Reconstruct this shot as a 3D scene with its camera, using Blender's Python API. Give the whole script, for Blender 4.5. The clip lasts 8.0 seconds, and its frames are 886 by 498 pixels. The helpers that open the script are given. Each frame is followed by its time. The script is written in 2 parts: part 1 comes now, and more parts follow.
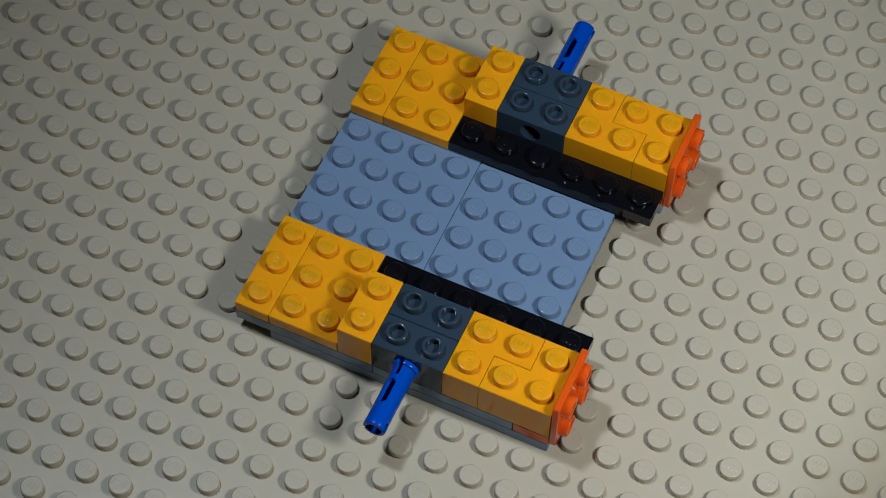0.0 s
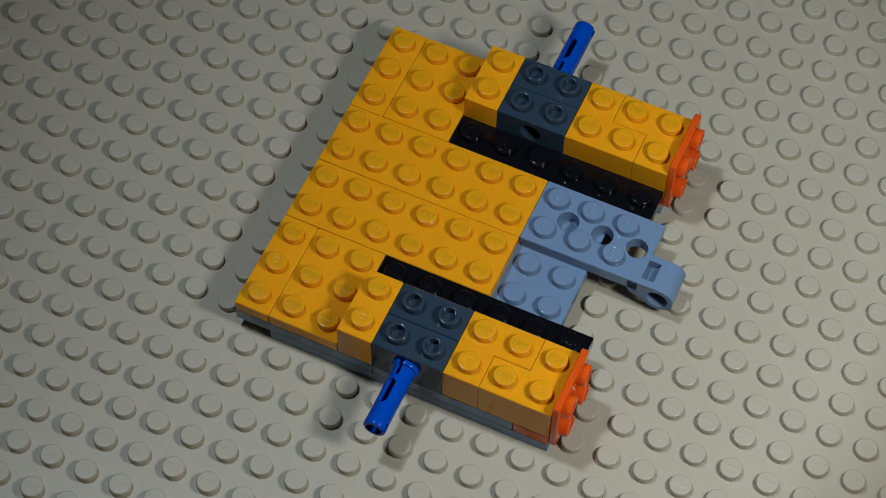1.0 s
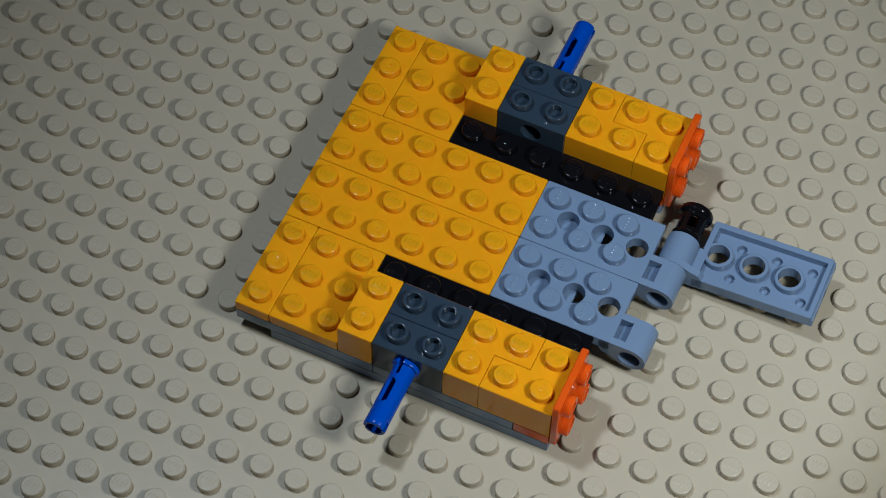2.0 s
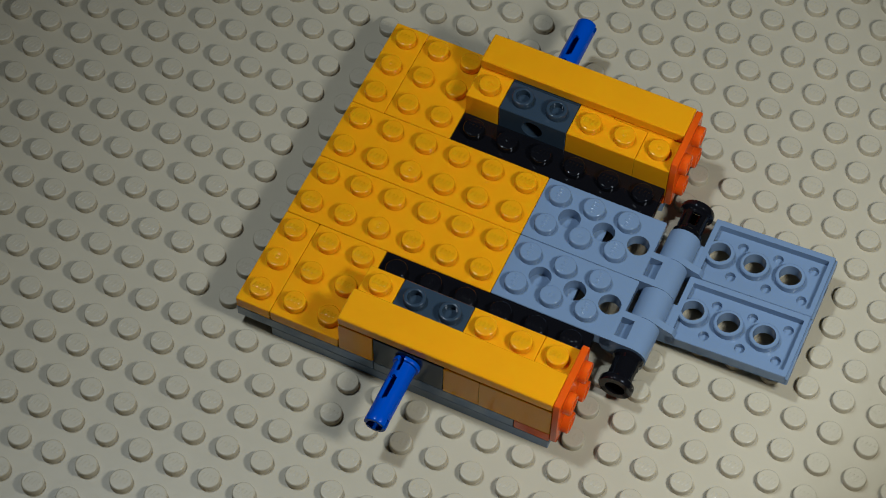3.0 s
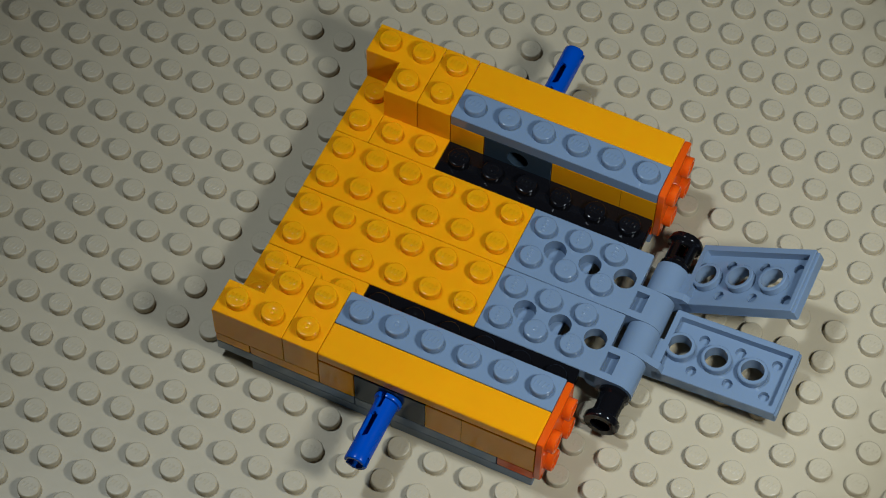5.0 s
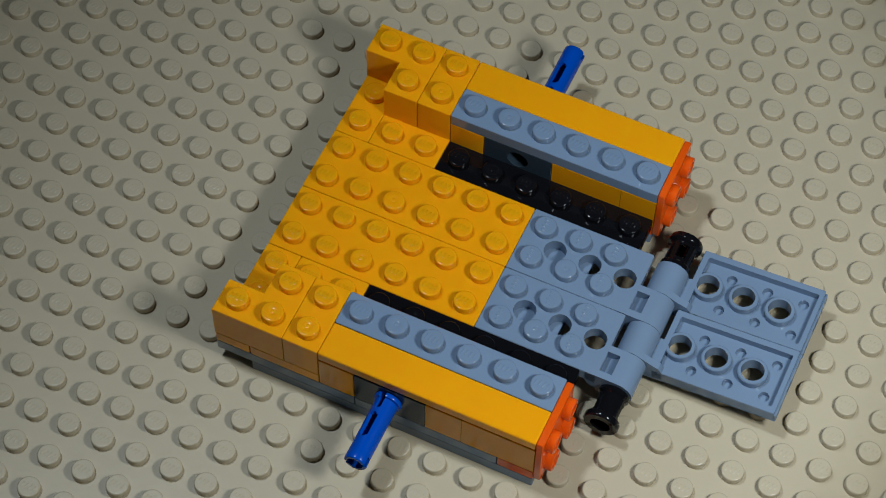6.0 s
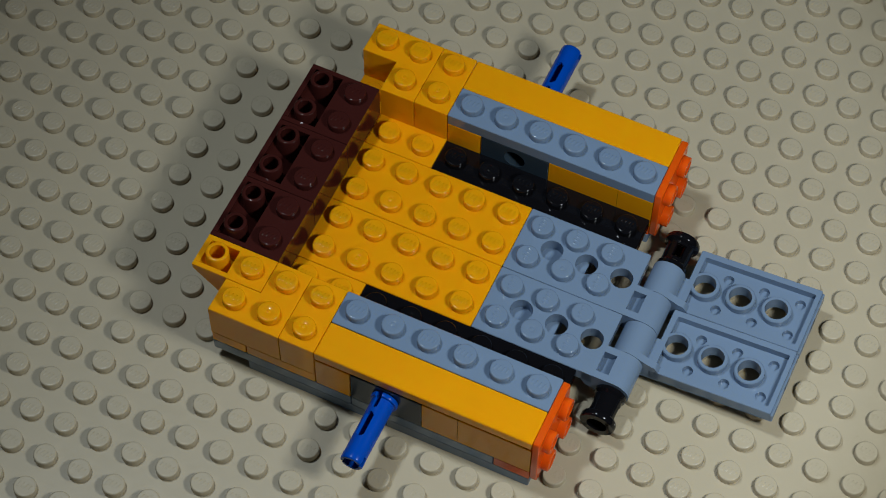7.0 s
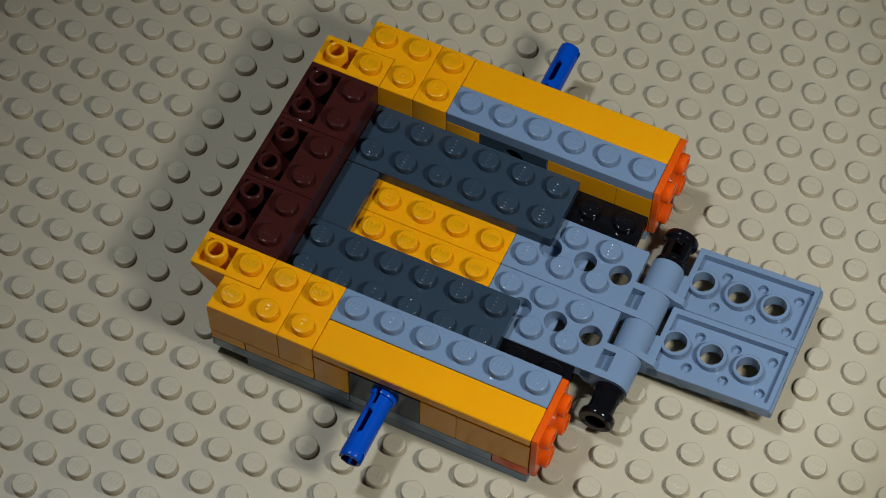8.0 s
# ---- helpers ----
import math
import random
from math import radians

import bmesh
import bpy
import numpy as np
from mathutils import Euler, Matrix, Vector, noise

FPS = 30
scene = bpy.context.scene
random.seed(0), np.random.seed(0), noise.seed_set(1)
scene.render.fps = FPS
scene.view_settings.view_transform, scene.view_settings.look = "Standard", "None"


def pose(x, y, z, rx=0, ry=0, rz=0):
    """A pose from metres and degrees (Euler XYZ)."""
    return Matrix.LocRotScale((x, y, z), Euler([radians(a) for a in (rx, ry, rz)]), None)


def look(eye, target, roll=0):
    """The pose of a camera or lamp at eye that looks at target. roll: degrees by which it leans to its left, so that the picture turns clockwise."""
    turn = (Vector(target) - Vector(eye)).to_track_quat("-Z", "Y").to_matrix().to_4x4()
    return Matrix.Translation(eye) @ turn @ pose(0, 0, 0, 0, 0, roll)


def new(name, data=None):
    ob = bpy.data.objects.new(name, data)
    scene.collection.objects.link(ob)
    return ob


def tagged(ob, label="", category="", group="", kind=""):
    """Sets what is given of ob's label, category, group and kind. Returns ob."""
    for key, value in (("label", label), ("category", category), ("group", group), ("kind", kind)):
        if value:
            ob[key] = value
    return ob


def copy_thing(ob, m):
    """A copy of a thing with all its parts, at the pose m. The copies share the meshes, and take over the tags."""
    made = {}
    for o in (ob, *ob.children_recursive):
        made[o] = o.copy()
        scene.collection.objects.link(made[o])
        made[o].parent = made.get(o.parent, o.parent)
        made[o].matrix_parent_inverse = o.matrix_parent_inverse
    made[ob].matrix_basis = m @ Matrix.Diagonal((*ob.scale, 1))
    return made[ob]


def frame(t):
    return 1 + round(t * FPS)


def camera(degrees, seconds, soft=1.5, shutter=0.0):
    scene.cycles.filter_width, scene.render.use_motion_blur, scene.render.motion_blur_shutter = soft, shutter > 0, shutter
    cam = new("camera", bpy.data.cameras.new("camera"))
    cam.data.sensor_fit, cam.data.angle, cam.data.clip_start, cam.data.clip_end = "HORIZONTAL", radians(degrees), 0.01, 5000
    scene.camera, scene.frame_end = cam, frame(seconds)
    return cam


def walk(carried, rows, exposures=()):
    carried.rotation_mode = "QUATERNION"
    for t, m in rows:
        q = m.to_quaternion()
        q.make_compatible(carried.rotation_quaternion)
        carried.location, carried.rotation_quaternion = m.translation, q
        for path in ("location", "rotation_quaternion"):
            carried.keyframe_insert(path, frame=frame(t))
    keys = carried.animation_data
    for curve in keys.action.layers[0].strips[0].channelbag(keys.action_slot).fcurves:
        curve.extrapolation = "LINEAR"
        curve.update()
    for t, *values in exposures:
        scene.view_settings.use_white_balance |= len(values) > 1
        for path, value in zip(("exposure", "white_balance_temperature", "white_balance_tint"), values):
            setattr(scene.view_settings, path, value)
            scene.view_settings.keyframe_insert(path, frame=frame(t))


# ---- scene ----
from mathutils.geometry import tessellate_polygon

cam = camera(22.985, 8.0, soft=1.0)
walk(cam, [
    (0.0, pose(0.12934, -0.19219, 0.40683, 31.333, -0.840, 24.478)),
    (1.7, pose(0.12934, -0.19219, 0.40683, 31.333, -0.840, 24.478)),
    (2.8, pose(0.13017, -0.19260, 0.40657, 31.337, -0.817, 24.642)),
    (3.7, pose(0.13017, -0.19260, 0.40657, 31.337, -0.817, 24.642)),
    (4.0, pose(0.13000, -0.19345, 0.40642, 31.391, -0.863, 24.637)),
    (4.3, pose(0.13017, -0.19260, 0.40657, 31.337, -0.817, 24.642)),
    (4.5, pose(0.13017, -0.19260, 0.40657, 31.337, -0.817, 24.642)),
    (4.6, pose(0.13149, -0.17978, 0.40480, 31.132, -0.516, 24.879)),
    (6.7, pose(0.13149, -0.17978, 0.40480, 31.132, -0.516, 24.879)),
    (7.0, pose(0.13183, -0.17866, 0.40504, 31.014, -0.531, 24.923)),
    (7.2, pose(0.13149, -0.17978, 0.40480, 31.132, -0.516, 24.879)),
    (7.9, pose(0.13149, -0.17978, 0.40480, 31.132, -0.516, 24.879)),
    (8.0, pose(0.13322, -0.18064, 0.40357, 31.290, -0.503, 24.908)),
], exposures=[(0.0, -0.09, 5980, 13), (0.5, -0.02, 5930, 11), (1.0, -0.21, 5910, 12), (1.7, -0.10, 5960, 13), (2.8, -0.07, 6130, 12), (3.5, 0.05, 6290, 10),
              (4.5, 0.09, 6290, 10), (4.7, 0.03, 6340, 10), (6.0, -0.04, 6390, 10), (6.4, -0.24, 6450, 11), (7.0, -0.17, 6510, 10), (7.6, -0.18, 6570, 10),
              (7.8, -0.05, 6530, 11), (8.0, 0.0, 6500, 12)])

# ---- light: a dim room round the table, a desk lamp beside the baseplate, a lamp above it, an added front fill ----
world = bpy.data.worlds.new("world")
scene.world = world
world.use_nodes = True
world.node_tree.nodes["Background"].inputs[0].default_value = (1.0, 0.84, 0.58, 1)
world.node_tree.nodes["Background"].inputs[1].default_value = 0.007


def lamp(name, eye, target, watts, size, colour, height=None):
    data = bpy.data.lights.new(name, "AREA")
    data.energy, data.size, data.color = watts, size, colour
    if height:
        data.shape, data.size_y = "RECTANGLE", height
    else:
        data.shape = "DISK"
    ob = new(name, data)
    ob.matrix_world = look(eye, target)
    return ob


def beam(name, eye, target, watts, radius, colour, degrees, blend):
    data = bpy.data.lights.new(name, "SPOT")
    data.energy, data.shadow_soft_size, data.color = watts, radius, colour
    data.spot_size, data.spot_blend = radians(degrees), blend
    ob = new(name, data)
    ob.matrix_world = look(eye, target)
    return ob


# the desk lamp's white beam and the yellow rim round it, and a second lamp above
beam("desk_lamp", (0.182, -0.003, 0.168), (0.020, 0.058, 0.0), 1.0, 0.018, (0.84, 0.93, 1.0), 61.5, 0.2)
beam("desk_lamp_rim", (0.182, -0.003, 0.168), (0.020, 0.058, 0.0), 0.155, 0.018, (1.0, 0.78, 0.12), 84, 0.25)
beam("overhead_lamp", (-0.15, 0.036, 0.62), (0.145, 0.01, 0.0), 7.3, 0.028, (0.80, 0.92, 1.0), 52, 1.0)
# weak unseen fill from high in front, added for glints on the stud rims
lamp("front_fill", (0.35, -0.80, 1.55), (0.05, 0.05, 0.0), 0.08, 0.05, (1.0, 0.96, 0.88))

# ---- materials ----


def plastic(name, colour, rough=0.2, tint=0.06, grain=0.012, scale=900.0, glow=0.0):
    """Moulded ABS: a slight mottle in the colour, fine scratches in the gloss, faint orange peel."""
    m = bpy.data.materials.new(name)
    m.use_nodes = True
    nt = m.node_tree
    b = nt.nodes["Principled BSDF"]
    co = nt.nodes.new("ShaderNodeTexCoord")
    big = nt.nodes.new("ShaderNodeTexNoise")
    big.inputs["Scale"].default_value, big.inputs["Detail"].default_value = 60.0, 4.0
    nt.links.new(co.outputs["Object"], big.inputs["Vector"])
    fine = nt.nodes.new("ShaderNodeTexNoise")
    fine.inputs["Scale"].default_value, fine.inputs["Detail"].default_value = scale, 5.0
    nt.links.new(co.outputs["Object"], fine.inputs["Vector"])
    rnd = nt.nodes.new("ShaderNodeObjectInfo")
    add = nt.nodes.new("ShaderNodeMath")
    add.operation = "MULTIPLY_ADD"
    add.inputs[1].default_value = 0.35
    nt.links.new(rnd.outputs["Random"], add.inputs[0])
    nt.links.new(big.outputs["Fac"], add.inputs[2])
    mix = nt.nodes.new("ShaderNodeMix")
    mix.data_type = "RGBA"
    mix.inputs["A"].default_value = (*[c * (1 - tint) for c in colour], 1)
    mix.inputs["B"].default_value = (*[min(1, c * (1 + tint)) for c in colour], 1)
    nt.links.new(add.outputs[0], mix.inputs["Factor"])
    nt.links.new(mix.outputs["Result"], b.inputs["Base Color"])
    rr = nt.nodes.new("ShaderNodeMapRange")
    rr.inputs["To Min"].default_value, rr.inputs["To Max"].default_value = rough * 0.75, rough * 1.35
    nt.links.new(fine.outputs["Fac"], rr.inputs["Value"])
    nt.links.new(rr.outputs["Result"], b.inputs["Roughness"])
    bump = nt.nodes.new("ShaderNodeBump")
    bump.inputs["Strength"].default_value, bump.inputs["Distance"].default_value = grain * 8, 0.0002
    nt.links.new(fine.outputs["Fac"], bump.inputs["Height"])
    nt.links.new(bump.outputs["Normal"], b.inputs["Normal"])
    b.inputs["IOR"].default_value = 1.36
    if glow:
        b.inputs["Subsurface Weight"].default_value = glow
        b.inputs["Subsurface Radius"].default_value = (1.0, 0.45, 0.08)
        b.inputs["Subsurface Scale"].default_value = 0.0012
    return m


YELLOW = plastic("yellow_orange_abs", (0.81, 0.335, 0.003), 0.15, glow=0.3)
ORANGE = plastic("orange_abs", (0.74, 0.095, 0.0045), 0.13, glow=0.3)
GREY = plastic("light_bluish_grey_abs", (0.162, 0.232, 0.345), 0.15)
SLATE = plastic("dark_bluish_grey_abs", (0.029, 0.047, 0.069), 0.15)
BLACK = plastic("black_abs", (0.0045, 0.0045, 0.006), 0.1)
BROWN = plastic("dark_brown_abs", (0.046, 0.0105, 0.009), 0.1)
BLUE = plastic("blue_abs", (0.0, 0.062, 0.43), 0.2)
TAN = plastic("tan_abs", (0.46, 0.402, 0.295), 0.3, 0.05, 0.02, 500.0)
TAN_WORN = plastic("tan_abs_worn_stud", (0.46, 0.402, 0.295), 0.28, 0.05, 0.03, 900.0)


def dusty(m):
    """Sparse dark specks of dust over a plastic."""
    nt = m.node_tree
    b = nt.nodes["Principled BSDF"]
    base = b.inputs["Base Color"].links[0].from_socket
    co = nt.nodes.new("ShaderNodeTexCoord")
    cells = nt.nodes.new("ShaderNodeTexVoronoi")
    cells.inputs["Scale"].default_value = 42.0
    nt.links.new(co.outputs["Object"], cells.inputs["Vector"])
    near = nt.nodes.new("ShaderNodeMath")
    near.operation, near.inputs[1].default_value = "LESS_THAN", 0.009
    nt.links.new(cells.outputs["Distance"], near.inputs[0])
    mix = nt.nodes.new("ShaderNodeMix")
    mix.data_type = "RGBA"
    mix.inputs["B"].default_value = (0.09, 0.075, 0.06, 1)
    nt.links.new(near.outputs[0], mix.inputs["Factor"])
    nt.links.new(base, mix.inputs["A"])
    nt.links.new(mix.outputs["Result"], b.inputs["Base Color"])


def linty(m, scale, share, colour=(0.34, 0.33, 0.30, 1)):
    """Pale crumbs of dust and short hairline scuffs on a dark, glossy plastic."""
    nt = m.node_tree
    b = nt.nodes["Principled BSDF"]
    base = b.inputs["Base Color"].links[0].from_socket
    co = nt.nodes.new("ShaderNodeTexCoord")
    cells = nt.nodes.new("ShaderNodeTexVoronoi")
    cells.inputs["Scale"].default_value = scale
    nt.links.new(co.outputs["Object"], cells.inputs["Vector"])
    near = nt.nodes.new("ShaderNodeMath")
    near.operation, near.inputs[1].default_value = "LESS_THAN", 0.05
    nt.links.new(cells.outputs["Distance"], near.inputs[0])
    pick = nt.nodes.new("ShaderNodeSeparateColor")
    nt.links.new(cells.outputs["Color"], pick.inputs[0])
    some = nt.nodes.new("ShaderNodeMath")
    some.operation, some.inputs[1].default_value = "LESS_THAN", share
    nt.links.new(pick.outputs[0], some.inputs[0])
    both = nt.nodes.new("ShaderNodeMath")
    both.operation = "MULTIPLY"
    nt.links.new(near.outputs[0], both.inputs[0])
    nt.links.new(some.outputs[0], both.inputs[1])
    mix = nt.nodes.new("ShaderNodeMix")
    mix.data_type = "RGBA"
    mix.inputs["B"].default_value = colour
    nt.links.new(both.outputs[0], mix.inputs["Factor"])
    nt.links.new(base, mix.inputs["A"])
    nt.links.new(mix.outputs["Result"], b.inputs["Base Color"])


dusty(TAN)
for dark in (SLATE, BLACK, BROWN):
    linty(dark, 420.0, 0.13)
linty(GREY, 300.0, 0.06, (0.48, 0.50, 0.52, 1))
TABLEWOOD = plastic("pale_table_wood", (0.42, 0.30, 0.18), 0.45, 0.08, 0.03, 60.0)

# ---- geometry helpers: lengths in millimetres ----
MM = 0.001
S = 8.0      # stud pitch
P = 3.2      # plate height
B = 9.6      # brick height
GAP = 0.045   # clearance at each side of a piece


def mesh_of(name, bm, material, sharp=35):
    bmesh.ops.scale(bm, vec=(MM, MM, MM), verts=bm.verts)
    bmesh.ops.recalc_face_normals(bm, faces=bm.faces)
    me = bpy.data.meshes.new(name)
    bm.to_mesh(me)
    bm.free()
    me.materials.append(material)
    me.shade_smooth()
    me.set_sharp_from_angle(angle=radians(sharp))
    return me


def part(name, bm, material, parent, label="", m=None):
    """One mesh object under a thing or a part."""
    ob = new(name, bm if isinstance(bm, bpy.types.Mesh) else mesh_of(name, bm, material))
    ob.parent = parent
    if m:
        ob.matrix_basis = m
    if label:
        tagged(ob, label)
    return ob


def rounded(x0, y0, x1, y1, r=0.3):
    """A rectangle with softened corners, anticlockwise."""
    pts = []
    for cx, cy, a in ((x1 - r, y0 + r, -90), (x1 - r, y1 - r, 0), (x0 + r, y1 - r, 90), (x0 + r, y0 + r, 180)):
        for k in range(3):
            t = radians(a + 45 * k)
            pts.append((cx + r * math.cos(t), cy + r * math.sin(t)))
    return pts


def circle(cx, cy, r, n=28):
    return [(cx + r * math.cos(2 * math.pi * k / n), cy + r * math.sin(2 * math.pi * k / n)) for k in range(n)]


def inset(pts, d):
    """The outline moved inwards by d (anticlockwise points)."""
    out, n = [], len(pts)
    for i in range(n):
        p, q, r = (Vector(pts[(i + k) % n]) for k in (-1, 0, 1))
        a, b = (q - p).normalized(), (r - q).normalized()
        na, nb = Vector((-a.y, a.x)), Vector((-b.y, b.x))
        w = na + nb
        k = d / max(0.35, 1 + na.dot(nb)) 
        out.append((q.x + w.x * k, q.y + w.y * k))
    return out


def prism(bm, outer, z0, z1, holes=(), edge=0.14, to=None):
    """The outline raised from z0 to z1, with holes right through and softened rims; to() places each point."""
    to = to or (lambda x, y, z: (x, y, z))
    small = inset(outer, edge) if edge else outer
    rings = [(small, z0), (outer, z0 + edge), (outer, z1 - edge), (small, z1)] if edge else [(outer, z0), (outer, z1)]
    vs = [[bm.verts.new(to(x, y, z)) for x, y in ring] for ring, z in rings]
    n = len(outer)
    for a, b in zip(vs, vs[1:]):
        for i in range(n):
            bm.faces.new((a[i], a[(i + 1) % n], b[(i + 1) % n], b[i]))
    low, high = list(vs[0]), list(vs[-1])
    loops = [[Vector((x, y, 0)) for x, y in small]]
    for h in holes:
        l = [bm.verts.new(to(x, y, z0)) for x, y in h]
        u = [bm.verts.new(to(x, y, z1)) for x, y in h]
        for i in range(len(h)):
            j = (i + 1) % len(h)
            bm.faces.new((l[i], u[i], u[j], l[j]))
        low += l
        high += u
        loops.append([Vector((x, y, 0)) for x, y in h])
    if holes:
        tris = tessellate_polygon(loops)
        for t in tris:
            bm.faces.new([high[k] for k in t])
            bm.faces.new([low[k] for k in reversed(t)])
    else:
        bm.faces.new(vs[-1])
        bm.faces.new(list(reversed(vs[0])))


def lathe(bm, profile, n=28, to=None):
    """Radius and height pairs turned about the z axis; a radius of 0 closes it."""
    to = to or (lambda x, y, z: (x, y, z))
    rings = []
    for r, z in profile:
        if r == 0:
            rings.append([bm.verts.new(to(0, 0, z))])
        else:
            rings.append([bm.verts.new(to(x, y, z)) for x, y in circle(0, 0, r, n)])
    for a, b in zip(rings, rings[1:]):
        for i in range(n):
            j = (i + 1) % n
            quad = [a[i % len(a)], a[j % len(a)], b[j % len(b)], b[i % len(b)]]
            quad = list(dict.fromkeys(quad))
            if len(quad) > 2:
                bm.faces.new(quad)


def slotted(bm, stations, inner, skip, n=24, to=None):
    """A hollow turned body: outer radii along its length, a bore, and windows where skip(step, sector) holds."""
    to = to or (lambda x, y, z: (x, y, z))
    o = [[bm.verts.new(to(x, y, z)) for x, y in circle(0, 0, r, n)] for r, z in stations]
    k = [[bm.verts.new(to(x, y, z)) for x, y in circle(0, 0, inner, n)] for r, z in stations]
    m = len(stations) - 1
    solid = lambda j, i: 0 <= j < m and not skip(j, i % n)
    for j in range(m):
        for i in range(n):
            if not solid(j, i):
                continue
            q = (i + 1) % n
            bm.faces.new((o[j][i], o[j][q], o[j + 1][q], o[j + 1][i]))
            bm.faces.new((k[j][i], k[j + 1][i], k[j + 1][q], k[j][q]))
            if not solid(j, i - 1):
                bm.faces.new((o[j][i], o[j + 1][i], k[j + 1][i], k[j][i]))
            if not solid(j, i + 1):
                bm.faces.new((o[j][q], k[j][q], k[j + 1][q], o[j + 1][q]))
            if not solid(j - 1, i):
                bm.faces.new((o[j][i], k[j][i], k[j][q], o[j][q]))
            if not solid(j + 1, i):
                bm.faces.new((o[j + 1][i], o[j + 1][q], k[j + 1][q], k[j + 1][i]))


STUDS = {}


def ridge(bm, cx, h, w, cy, z=1.7, lift=0.09):
    """A raised, slanted bar with a rounded crest."""
    ring = lambda d: [(cx + x + 0.2 * y, y + cy) for x, y in ((-w + d, -h + d), (w - d, -h + d), (w - d, h - d), (-w + d, h - d))]
    loops = [[bm.verts.new((x, y, k)) for x, y in ring(d)] for d, k in ((-0.03, z - 0.02), (w * 0.55, z + lift))]
    for i in range(4):
        bm.faces.new((loops[0][i], loops[0][(i + 1) % 4], loops[1][(i + 1) % 4], loops[1][i]))
    bm.faces.new(loops[1])


def stud_mesh(material, kind="", n=28):
    """A stud with its rounded rim: hollow, or with a moulding point at its centre, or with a raised row of plain bars where the maker's mark would be."""
    key = (material.name, kind, n)
    if key not in STUDS:
        bm = bmesh.new()
        if kind == "hollow":
            lathe(bm, [(2.4, 0), (2.4, 1.45), (2.3, 1.62), (2.12, 1.7), (1.75, 1.7), (1.6, 1.6), (1.6, -0.9), (0, -0.9)], n)
        elif kind == "point":
            lathe(bm, [(2.42, 0), (2.42, 0.1), (2.4, 1.36), (2.34, 1.55), (2.22, 1.66), (2.06, 1.7), (0.75, 1.7), (0.6, 1.65), (0.45, 1.64), (0.36, 1.69), (0.2, 1.71), (0, 1.705)], n)
        else:
            lathe(bm, [(2.42, 0), (2.42, 0.1), (2.4, 1.36), (2.34, 1.55), (2.22, 1.66), (2.06, 1.7), (2.0, 1.7), (0, 1.7)], n)
            for k, (h, y) in enumerate(((0.7, 0.0), (0.6, 0.08), (0.7, -0.06), (0.56, 0.04))):
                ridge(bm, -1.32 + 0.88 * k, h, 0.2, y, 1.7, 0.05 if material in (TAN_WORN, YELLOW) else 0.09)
        STUDS[key] = mesh_of("stud", bm, material, 50)
    return STUDS[key]


def add_studs(ob, material, cells, z, hollow=False, point=None, turn=0):
    """Studs on the given cells; point: the cell with the moulding point; turn: the way that the marks face."""
    for u, v in cells:
        s = part("stud", stud_mesh(material, "hollow" if hollow else "point" if (u, v) == point else ""), material, ob)
        s.matrix_basis = pose((u + 0.5) * S * MM, (v + 0.5) * S * MM, z * MM, 0, 0, turn)


def body(outlines, material, name):
    bm = bmesh.new()
    for outer, z0, z1, holes in outlines:
        prism(bm, outer, z0, z1, holes, 0.24 if "tile" in name else 0.14)
    return mesh_of(name, bm, material)


def block(name, material, w, d, h, studs=True, parent=None, m=None, turn=0):
    """A w x d plate or brick of height h, its corner at the origin; without studs a tile, whose foot is recessed."""
    tile = "tile" in name
    layers = [(rounded(GAP, GAP, w * S - GAP, d * S - GAP), 0.45 if tile else 0, h, ())]
    if tile:
        layers.append((rounded(0.4, 0.4, w * S - 0.4, d * S - 0.4), 0, 0.5, ()))
    ob = new(name, body(layers, material, name))
    if parent:
        ob.parent = parent
    if m:
        ob.matrix_basis = m
    if studs:
        point = {(1, 3): (0, 1), (1, 2): (0, 0), (6, 2): (2, 0), (6, 1): (1, 0), (4, 4): (2, 1)}.get((w, d))
        add_studs(ob, material, [(i, j) for i in range(w) for j in range(d)], h, False, point, turn)
    return ob


def cell_outline(cells):
    """An L of three cells of a 2 x 2 square, as an anticlockwise outline; the missing cell is given."""
    g, a, b = GAP, S, 2 * S
    mx, my = cells
    full = {(0, 0): [(a + g, g), (b - g, g), (b - g, b - g), (g, b - g), (g, a + g), (a + g, a + g)],
            (1, 0): [(g, g), (a - g, g), (a - g, a + g), (b - g, a + g), (b - g, b - g), (g, b - g)],
            (0, 1): [(g, g), (b - g, g), (b - g, b - g), (a + g, b - g), (a + g, a - g), (g, a - g)],
            (1, 1): [(g, g), (b - g, g), (b - g, a - g), (a - g, a - g), (a - g, b - g), (g, b - g)]}
    return full[(mx, my)]


def corner_brick(name, material, missing, h=B, parent=None, m=None):
    ob = new(name, body([(cell_outline(missing), 0, h, ())], material, name))
    if parent:
        ob.parent = parent
    if m:
        ob.matrix_basis = m
    add_studs(ob, material, [(i, j) for i in range(2) for j in range(2) if (i, j) != missing], h, False, (1, 0) if missing != (1, 0) else (0, 0))
    return ob


def holed_brick(name, material, parent, m):
    """A 1 x 2 brick with a pin hole through its side and hollow studs."""
    bm = bmesh.new()
    side = lambda x, y, z: (x, z, y)
    prism(bm, rounded(GAP, 0, 2 * S - GAP, B), GAP, S - GAP, [circle(S, 5.8, 2.45)], 0.16, side)
    ob = part(name, bm, material, parent, "dark bluish grey brick with a pin hole", m)
    add_studs(ob, material, [(0, 0), (1, 0)], B, True)
    return ob


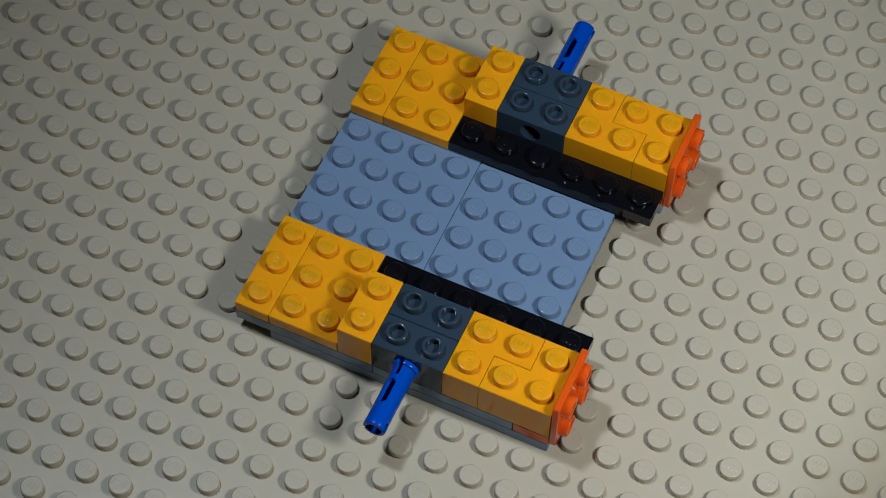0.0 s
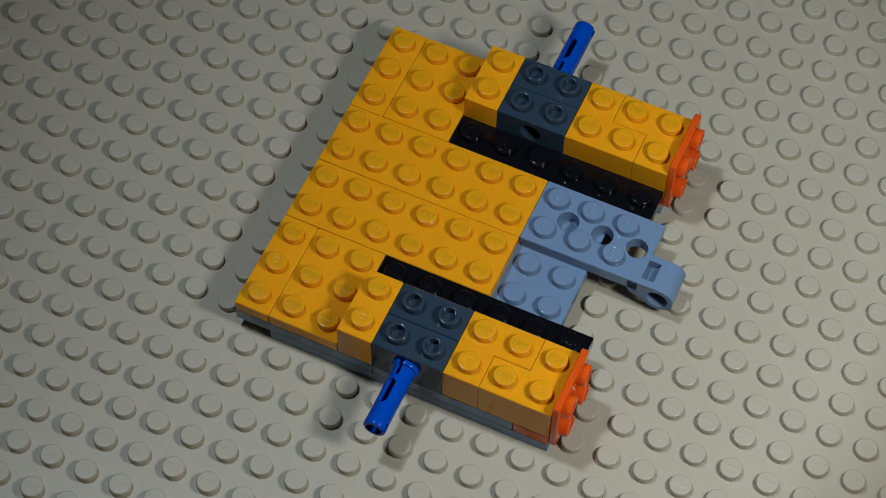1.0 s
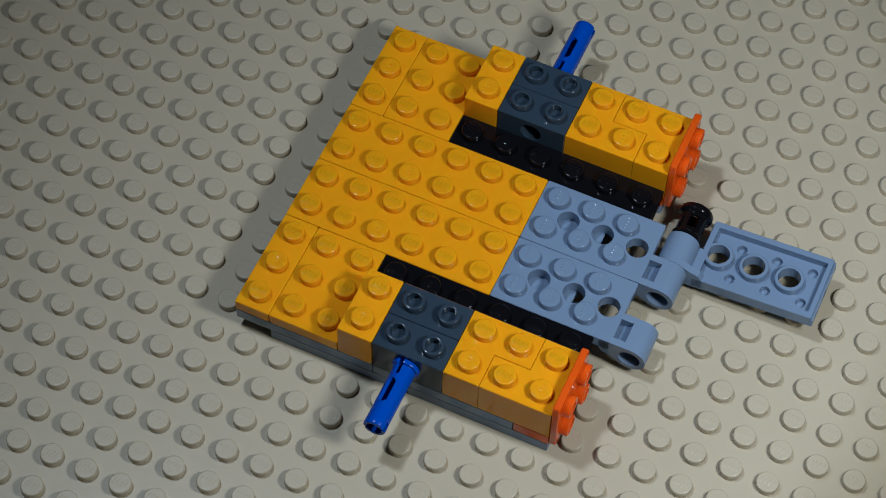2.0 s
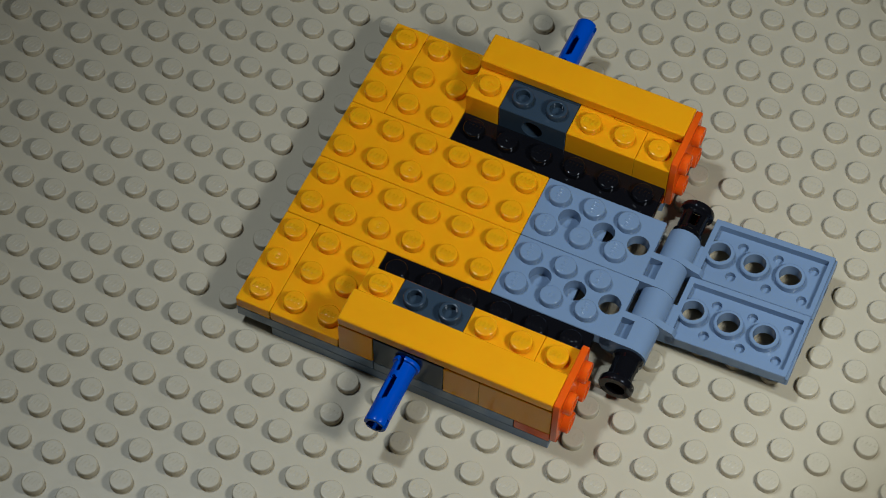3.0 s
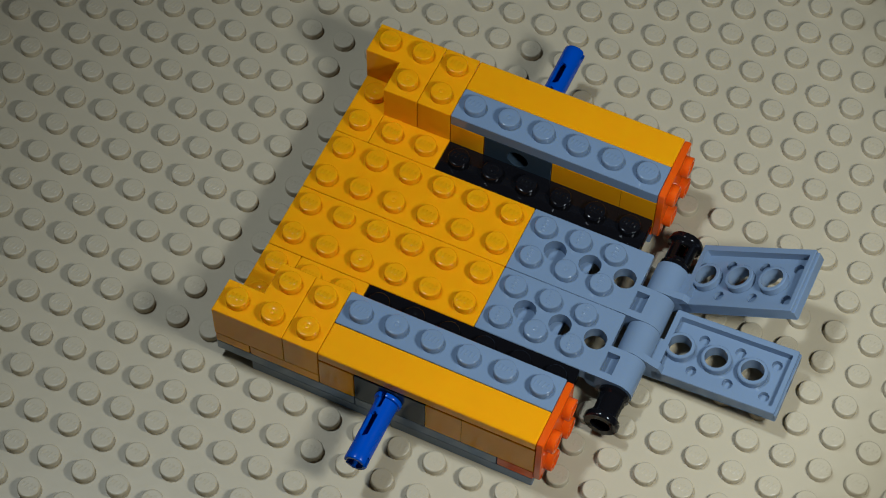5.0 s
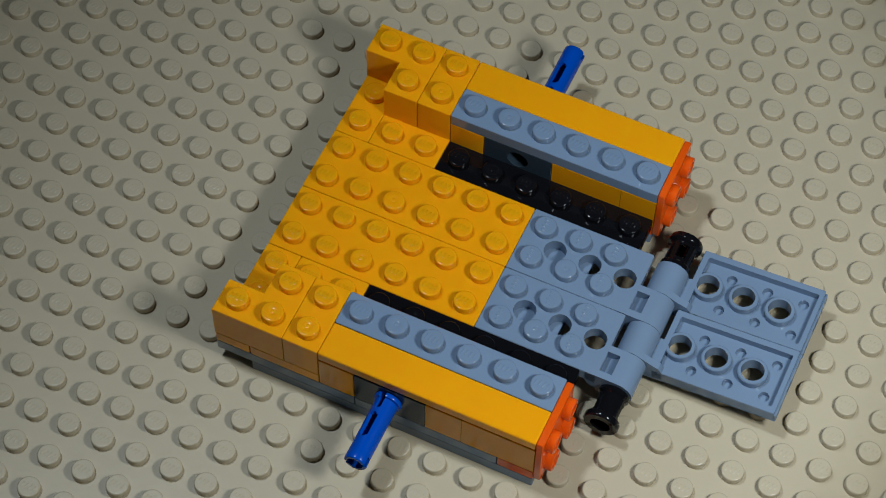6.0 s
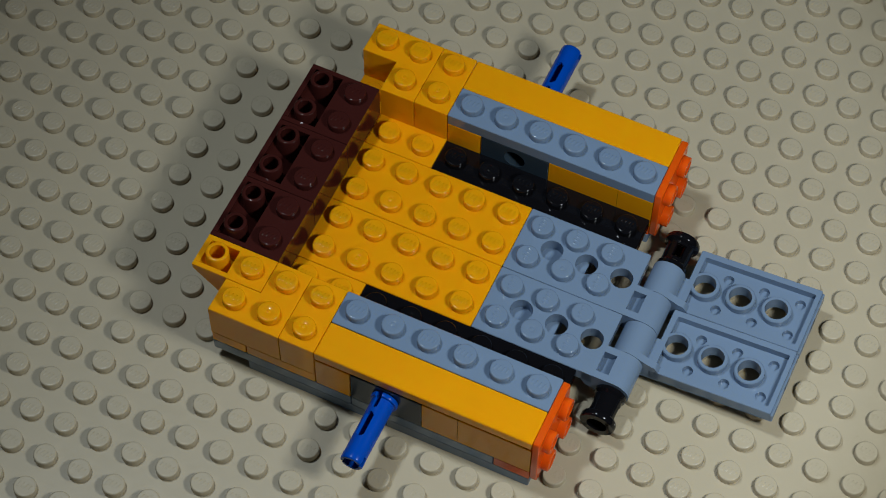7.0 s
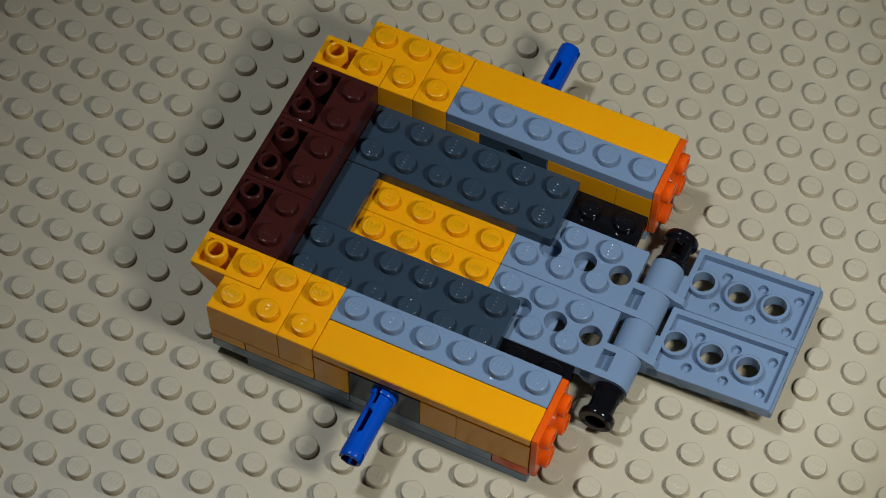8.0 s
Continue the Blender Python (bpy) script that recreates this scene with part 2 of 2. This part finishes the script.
def bracket(name, material, parent, m):
    """An angle piece: a 1 x 2 foot and an upright 2 x 2 face with studs that look sideways."""
    bm = bmesh.new()
    prism(bm, rounded(GAP, GAP, S, 2 * S - GAP), 0, P)
    prism(bm, rounded(GAP, 0, 2 * S - GAP, 16.0, 1.0), 0, 1.55, (), 0.2, lambda x, y, z: (S + 0.03 + z, x, y))
    ob = part(name, bm, material, parent, "bright orange angle bracket with sideways studs", m)
    for j in range(2):
        for k in range(2):
            s = part("stud", stud_mesh(material, "hollow"), material, ob)
            s.matrix_basis = pose((S + 1.58) * MM, (j + 0.5) * S * MM, (k * S + 4.0) * MM, 0, 90, 0)
    return ob


def long_pin(name, material, parent, m):
    """A connector pin along y: a collar at the brick, a split shaft with a long window, a hollow ridged tip."""
    bm = bmesh.new()
    st = [(2.35, -7.5), (2.35, 0.05), (2.9, 0.06), (3.0, 0.25), (3.0, 0.85), (2.9, 1.05), (2.45, 1.15), (2.42, 3.1), (2.42, 3.35), (2.42, 3.5), (2.42, 4.6), (2.42, 4.75),
          (2.42, 4.9), (2.42, 5.1), (2.42, 10.0), (2.42, 10.3), (2.42, 10.5), (2.42, 13.9), (2.46, 14.2), (2.46, 15.4), (2.4, 15.65), (2.25, 15.8)]
    wide, mid, slim = (9, 10, 11, 12, 13, 14), (10, 11, 12, 13), (11, 12)
    slots = {7: mid, 8: slim, 10: slim, 11: mid, 12: mid, 13: wide, 14: mid, 15: slim, **{j: mid for j in range(2, 7)}}
    skip = lambda j, i: i in slots.get(j, ()) or (j >= 17 and i in (0, 1, 24, 25, 47, 23))
    slotted(bm, st, 1.7, skip, 48, lambda x, y, z: (x, z, y))
    return part(name, bm, material, parent, "blue connector pin with a slotted shaft", m)


def stop_pin(name, material, label):
    """A short connector pin along y with a collar, an open shaft and a broad flange at its end."""
    bm = bmesh.new()
    st = [(2.35, -7.6), (2.35, 0.08), (3.0, 0.1), (3.4, 0.35), (3.4, 1.1), (3.1, 1.5), (2.95, 1.7), (2.95, 2.3), (2.95, 5.6), (3.1, 6.2),
          (3.7, 6.6), (3.85, 6.9), (3.85, 7.8), (3.6, 8.2)]
    skip = lambda j, i: (j == 7 and i in (4, 5, 6, 16, 17, 18)) or (j == 2 and i in (6, 18))
    slotted(bm, st, 2.2, skip, 24, lambda x, y, z: (x, z, y))
    ob = new(name, mesh_of(name, bm, material))
    return tagged(ob, label, "connector pin", "stop pins")


def hinge_piece(name, material, label, group):
    """A 2 x 3 hinge plate with three round holes and a barrel on half its width; the barrel's axis is the y axis of its space."""
    x0, x1, y0, y1, z0, z1 = 4.45, 32 - GAP, -8 + GAP, 8 - GAP, 0.4, 3.6
    holes = [circle(x, 0, 2.45) for x in (8, 16, 24)]
    backs = [circle(x, y, 1.15, 16) for x in (12, 20, 28) for y in (-4, 4)]
    bm = bmesh.new()
    prism(bm, rounded(x0, y0, x1, y1), z1 - 0.32, z1, holes + backs, 0.12)
    prism(bm, rounded(x0 + 0.2, y0 + 0.2, x1 - 0.2, y1 - 0.2), z1 - 1.35, z1 - 0.3, holes + backs, 0)
    for x in (12, 20, 28):
        for y in (-4, 4):
            prism(bm, circle(x, y, 1.7, 16), z1 - 0.03, z1 + 0.5, (), 0.0)
    inner = rounded(x0 + 1.3, y0 + 1.45, x1 - 1.45, y1 - 1.45, 0.3)
    prism(bm, rounded(x0, y0, x1 - 0.45, y1), z0, z1 - 0.3, [inner], 0.14)
    prism(bm, rounded(x1 - 0.7, y0 + 0.02, x1, y1 - 0.02), z0 + 0.9, z1 - 0.3, (), 0.12)
    # the barrel and its neck
    side = lambda x, y, z: (x, z, y)
    turn = lambda a: (3.6 * math.cos(radians(a)), 3.6 * math.sin(radians(a)))
    arc = [turn(a) for a in range(90, 361, 10)]
    web = [turn(a) for a in range(90, 311, 10)] + [(4.6, -1.5), (6.2, -0.9), (7.0, 0.42), (7.0, 3.6)]
    full = arc + [(3.58, 0.42), (5.4, 0.42), (5.4, 3.6)]
    dent = full + [(4.5, 3.6), (4.5, 0.9), (2.6, 1.6), (1.7, 2.6), (1.7, 3.6)]
    bore = circle(0, 0, 2.45, 24)
    ob = new(name, mesh_of(name, bm, material))
    for x in (8, 16, 24):
        tube = bmesh.new()
        prism(tube, circle(x, 0, 3.2), z0 + 0.05, z1 - 1.25, [circle(x, 0, 2.45)], 0.2)
        part("tube", tube, material, ob)
    bm = bmesh.new()
    prism(bm, full, 0.05, 1.6, [bore], 0.0, side)
    prism(bm, dent, 1.6, 6.4, [bore], 0.0, side)
    prism(bm, web, 6.4, 8 - GAP, [bore], 0.0, side)
    part("barrel", bm, material, ob)
    for x in (12, 20, 28):
        for y in (-4, 4):
            part("stud", stud_mesh(material, "point" if (x, y) == (20, 4) else ""), material, ob, "", pose(x * MM, y * MM, z1 * MM, 0, 0, 90))
    return tagged(ob, label, "hinge plate", group)


def inverted_slope(name, material, d, label):
    """A 2-long inverted slope: a full brick end and an overhang with a pocket that holds hollow posts."""
    bm = bmesh.new()
    to = lambda x, y, z: (x, z, y)
    w = d * S
    main = [(GAP, 0), (S - GAP, 0), (S - GAP, B), (-0.3, B), (-0.3, 0.35)]
    wall = [(-0.3, 0.35), (-0.3, B), (-S + GAP, B), (-S + GAP, B - 1.5)]
    under = [(-0.3, 0.35), (-0.3, 2.2), (-6.5, 8.2), (-6.8, B), (-S + GAP, B), (-S + GAP, B - 1.5)]
    prism(bm, main, GAP, w - GAP, (), 0.12, to)
    prism(bm, wall, GAP, 1.15, (), 0.08, to)
    prism(bm, under, 1.15, w - 1.15, (), 0.0, to)
    prism(bm, wall, w - 1.15, w - GAP, (), 0.08, to)
    for j in range(d):
        cy = (j + 0.5) * S
        prism(bm, rounded(-6.9, cy - 0.3, -5.6, cy + 0.3, 0.1), 6.0, B - 0.7, (), 0.05)
    ob = new(name, mesh_of(name, bm, material))
    add_studs(ob, material, [(0, j) for j in range(d)], B)
    for j in range(d):
        post = bmesh.new()
        lathe(post, [(2.45, 3.0), (2.45, B + 1.4), (2.3, B + 1.62), (2.1, B + 1.7), (1.75, B + 1.7), (1.6, B + 1.55), (1.6, 4.5), (0, 4.5)])
        part("hollow_post", post, material, ob, "", pose(-4 * MM, (j + 0.5) * S * MM, 0))
    return tagged(ob, label, "slope brick", "inverted slopes")


def at(u, v, z, rx=0, ry=0, rz=0):
    """A pose on the stud grid: studs along, studs across, millimetres up."""
    return pose(u * S * MM, v * S * MM, z * MM, rx, ry, rz)


# ---- the table top under the baseplate ----


def tabletop():
    bm = bmesh.new()
    prism(bm, rounded(-230, -240, 290, 270, 6), -26.0, 0.0, (), 1.5)
    ob = new("tabletop", mesh_of("tabletop", bm, TABLEWOOD))
    ob.matrix_basis = pose(0, 0, -0.0016)
    return tagged(ob, "pale wooden table top under the studded baseplate", "table top", "", "structure")


tabletop()

# ---- the baseplate: 48 x 48 studs ----


def baseplate():
    lo_u, lo_v, n = -20, -22, 48
    bm = bmesh.new()
    prism(bm, rounded(lo_u * S, lo_v * S, (lo_u + n) * S, (lo_v + n) * S, 1.2), -1.5, 0, (), 0.2)
    ob = tagged(new("baseplate", mesh_of("baseplate", bm, TAN)), "tan plastic studded baseplate lying on the table", "baseplate")
    near, rest = [], []
    for i in range(lo_u, lo_u + n):
        for j in range(lo_v, lo_v + n):
            (near if -4 <= i < 14 and -4 <= j < 14 else rest).append((i, j))
    hidden = [(i, j) for i, j in near if 1 <= i < 9 and (0 <= j < 2 or 8 <= j < 10)]
    rest += hidden
    near = [c for c in near if c not in hidden]
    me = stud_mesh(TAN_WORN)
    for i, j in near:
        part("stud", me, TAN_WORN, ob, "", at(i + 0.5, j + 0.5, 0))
    vs = np.array([v.co[:] for v in me.vertices])
    fs = [tuple(p.vertices) for p in me.polygons]
    verts, faces = [], []
    for i, j in rest:
        k = len(verts)
        verts += [(x + (i + 0.5) * S * MM, y + (j + 0.5) * S * MM, z) for x, y, z in vs.tolist()]
        faces += [tuple(a + k for a in f) for f in fs]
    far = bpy.data.meshes.new("stud_field")
    far.from_pydata(verts, [], faces)
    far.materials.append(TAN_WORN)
    far.shade_smooth()
    far.set_sharp_from_angle(angle=radians(35))
    tagged(part("stud_field", far, TAN, ob), "", "", "", "stuff")


# ---- the vehicle's chassis, as it stands at the start ----


def chassis():
    car = tagged(new("toy_vehicle_chassis"), "half-built toy car chassis of coloured bricks on the baseplate", "toy vehicle")
    for low in (True, False):
        v2, v3 = (0, 0) if low else (8, 7)
        for u, w in ((1, 4), (5, 4)):
            block("base_plate", GREY, w, 2, P, False, car, at(u, v2, 0))
        block("lower_plate", GREY, 4, 3, P, False, car, at(0, v3, P))
        block("lower_plate", GREY, 4, 2, P, False, car, at(4, v2, P))
        block("end_plate", YELLOW, 1, 3, P, True, car, at(0, v3, 2 * P))
        block("wing_plate", YELLOW, 2, 3, P, True, car, at(1, v3, 2 * P))
        tagged(block("long_plate", BLACK, 6, 1, P, True, car, at(3, 2 if low else 7, 2 * P)), "black one-by-six plate")
        block("brick", YELLOW, 1, 2, B, True, car, at(3, v2, 2 * P))
        for k in range(2):
            holed_brick("holed_brick", SLATE, car, at(4, v2 + k, 2 * P))
        corner_brick("corner_brick", YELLOW, (1, 0) if low else (1, 1), B, car, at(6, v2, 2 * P))
        corner_brick("corner_brick", YELLOW, (0, 1) if low else (0, 0), B, car, at(7, v2, 2 * P))
        bracket("bracket", ORANGE, car, at(8, v2, P))
        long_pin("connector_pin", BLUE, car, at(5, 0 if low else 10, 12.2, 0, 0, 180 if low else 0) @ pose(0, 0, 0, 0, 22 if low else -14, 0))
    for u in (0, 4):
        block("deck_plate", GREY, 4, 4, P, True, car, at(u, 3, P))
    return car


chassis()

# ---- the pieces that join it, one by one ----
yellow_plate = "yellow-orange two-by-six plate with glossy studs"
deck_near = tagged(block("toy_plate", YELLOW, 6, 2, P), yellow_plate, "toy plate", "yellow deck plates")
deck_far = copy_thing(deck_near, Matrix())
hinge_label = "light bluish grey hinge plate with three round holes"
flap_label = "light bluish grey hinge plate lying upside down, its tubes showing"
hinge_a = hinge_piece("hinge_plate", GREY, hinge_label, "fixed hinge plates")
hinge_b = copy_thing(hinge_a, Matrix())
flap_a = tagged(copy_thing(hinge_a, Matrix()), flap_label, "", "hinged flaps")
flap_b = copy_thing(flap_a, Matrix())
pin_a = stop_pin("connector_pin", BLACK, "black connector pin with a broad flange in the hinge")
pin_b = copy_thing(pin_a, Matrix())
tile_a = tagged(block("toy_tile", YELLOW, 6, 1, P, False), "smooth yellow-orange one-by-six tile on the side wall", "toy tile", "yellow side tiles")
tile_b = copy_thing(tile_a, Matrix())
rail_a = tagged(block("toy_plate", GREY, 6, 1, P), "light bluish grey one-by-six plate beside the tile", "toy plate", "grey rail plates")
rail_b = copy_thing(rail_a, Matrix())
brick_a = tagged(block("toy_brick", YELLOW, 1, 2, B), "yellow-orange one-by-two brick behind the tile", "toy brick", "yellow rear bricks")
brick_b = copy_thing(brick_a, Matrix())
corner_label = "yellow-orange corner brick at the chassis's rear corner"
corner_a = tagged(corner_brick("corner_brick", YELLOW, (0, 1)), corner_label, "toy brick", "yellow corner bricks")
corner_b = tagged(corner_brick("corner_brick", YELLOW, (0, 0)), corner_label, "toy brick", "yellow corner bricks")
slope_a = inverted_slope("inverted_slope", YELLOW, 1, "narrow yellow-orange inverted slope with one hollow post")
slope_b = copy_thing(slope_a, Matrix())
brown_a = inverted_slope("inverted_slope", BROWN, 2, "dark brown inverted slope with two hollow posts")
brown_b, brown_c = copy_thing(brown_a, Matrix()), copy_thing(brown_a, Matrix())
slate_a = tagged(block("toy_plate", SLATE, 6, 2, P, turn=90), "dark bluish grey two-by-six plate on the yellow deck", "toy plate", "dark grey deck plates")
slate_b = copy_thing(slate_a, Matrix())
slate_tile = tagged(block("toy_tile", SLATE, 1, 2, P, False), "smooth dark bluish grey one-by-two tile on the deck", "toy tile")

baseplate()

# ---- movement ----
WAIT = iter([at(u, v, 1.7) for v in (-12, -16, -20) for u in (-18, -10, -2, 6, 14, 22)] + [at(u, -9, 1.7) for u in (-18, -12, 4, 10, 16, 22)])


def arrive(ob, t, home, *first, rest=0.0):
    """The piece waits on the baseplate out of shot, is set down at t, and settles by the further steps (seconds, pose)."""
    place = next(WAIT) @ pose(0, 0, rest * MM)
    rows = [(0.0, place), (t - 2.0 / FPS, place)]
    steps = list(first) or [(t, home)]
    rows.append((t - 1.0 / FPS, steps[0][1]))
    for (ta, ma), (tb, mb) in zip(steps, steps[1:]):
        rows += [(tb - 2.0 / FPS, ma), (tb - 1.0 / FPS, mb)]
    if steps[-1][1] != home:
        rows.append((steps[-1][0] + 2.0 / FPS, home))
    rows.append((8.0, home))
    walk(ob, rows)


def fixed(v, lift=0.0):
    return at(10, v, 6.0 + lift, 0, 0, 180)


def flap(v, tilt, u=10.0):
    """The upside-down hinge plate, its free end raised by tilt degrees."""
    return at(u, v, 6.0) @ pose(0, 0, 0, 0, -tilt, 0) @ pose(0, 0, 0, 180, 0, 0)


def motions():
    arrive(deck_far, 0.2, at(0, 5, 2 * P), (0.2, at(0, 5, 2 * P + 0.9)), (0.4, at(0, 5, 2 * P)))
    arrive(deck_near, 0.6, at(0, 3, 2 * P), (0.6, at(0, 3, 2 * P + 0.9)), (0.7, at(0, 3, 2 * P)))
    arrive(hinge_a, 0.8, fixed(6), (0.8, fixed(6, 0.9)), (0.9, fixed(6)), rest=3.6)
    place = next(WAIT)
    walk(flap_a, [(0.0, place @ pose(0, 0, 0.0036)), (1.03, place @ pose(0, 0, 0.0036)), (1.06, flap(7, 5, 9.93)), (1.33, flap(7, 5, 9.93)), (1.37, flap(7, 5)),
                  (4.56, flap(7, 5)), (4.67, flap(7, 11)), (4.87, flap(7, 45)), (5.05, flap(7, 20)), (5.2, flap(7, 5)), (8.0, flap(7, 5))])
    arrive(pin_a, 1.2, at(10, 7, 6), (1.2, at(10, 8.4, 6)), (1.3, at(10, 7.75, 6)), (1.4, at(10, 7, 6)), rest=3.85)
    arrive(hinge_b, 1.7, fixed(4), (1.7, fixed(4, 0.9)), (1.85, fixed(4)), rest=3.6)
    place = next(WAIT)
    walk(flap_b, [(0.0, place @ pose(0, 0, 0.0036)), (2.0, place @ pose(0, 0, 0.0036)), (2.03, flap(5, 5)),
                  (5.25, flap(5, 5)), (5.4, flap(5, 22)), (5.57, flap(5, 45)), (5.77, flap(5, 23)), (5.87, flap(5, 5)), (8.0, flap(5, 5))])
    turn = pose(0, 0, 0, 0, 75, 180)
    arrive(pin_b, 2.2, at(10, 3, 6) @ turn, (2.2, at(10, 1.6, 6) @ turn), (2.3, at(10, 2.3, 6) @ turn), (2.4, at(10, 3, 6) @ turn), rest=3.85)
    arrive(tile_a, 2.65, at(3, 0, 5 * P))
    arrive(tile_b, 2.9, at(3, 9, 5 * P))
    arrive(rail_a, 3.1, at(3, 1, 5 * P))
    arrive(rail_b, 3.4, at(3, 8, 5 * P), (3.4, at(3, 8, 5 * P + 1.4)), (3.5, at(3, 8, 5 * P)))
    arrive(brick_a, 3.6, at(2, 0, 3 * P), (3.6, at(2, 0, 3 * P + 1.8)), (3.7, at(2, 0, 3 * P)))
    arrive(brick_b, 3.8, at(2, 8, 3 * P))
    arrive(corner_b, 4.1, at(0, 8, 3 * P), (4.1, at(0, 8, 3 * P + 2.2)), (4.2, at(0, 8, 3 * P)))
    arrive(corner_a, 4.3, at(0, 0, 3 * P), (4.3, at(0, 0, 3 * P + 1.8)), (4.4, at(0, 0, 3 * P)))
    arrive(slope_a, 6.1, at(0, 1, 3 * P), (6.1, at(0, 1, 3 * P + 1.7)), (6.2, at(0, 1, 3 * P)))
    arrive(brown_a, 6.5, at(0, 2, 3 * P))
    arrive(brown_b, 6.6, at(0, 4, 3 * P), (6.6, at(0.1, 4.1, 3 * P + 1.0, 0, -2, -3)), (6.7, at(0, 4, 3 * P)))
    arrive(brown_c, 6.8, at(0, 6, 3 * P), (6.8, at(0, 6.1, 3 * P + 2.0, 2, 0, 0)), (7.0, at(0, 6, 3 * P)))
    arrive(slope_b, 7.1, at(0, 8, 3 * P))
    arrive(slate_a, 7.3, at(1, 2, 3 * P), (7.3, at(1, 2, 3 * P + 1.2)), (7.4, at(1, 2, 3 * P)))
    arrive(slate_tile, 7.6, at(1, 4, 3 * P), (7.6, at(1, 4, 3 * P + 1.4)), (7.7, at(1, 4, 3 * P)))
    arrive(slate_b, 7.8, at(1, 6, 3 * P), (7.8, at(1.05, 6, 3 * P + 1.8)), (7.9, at(1, 6, 3 * P)))


motions()
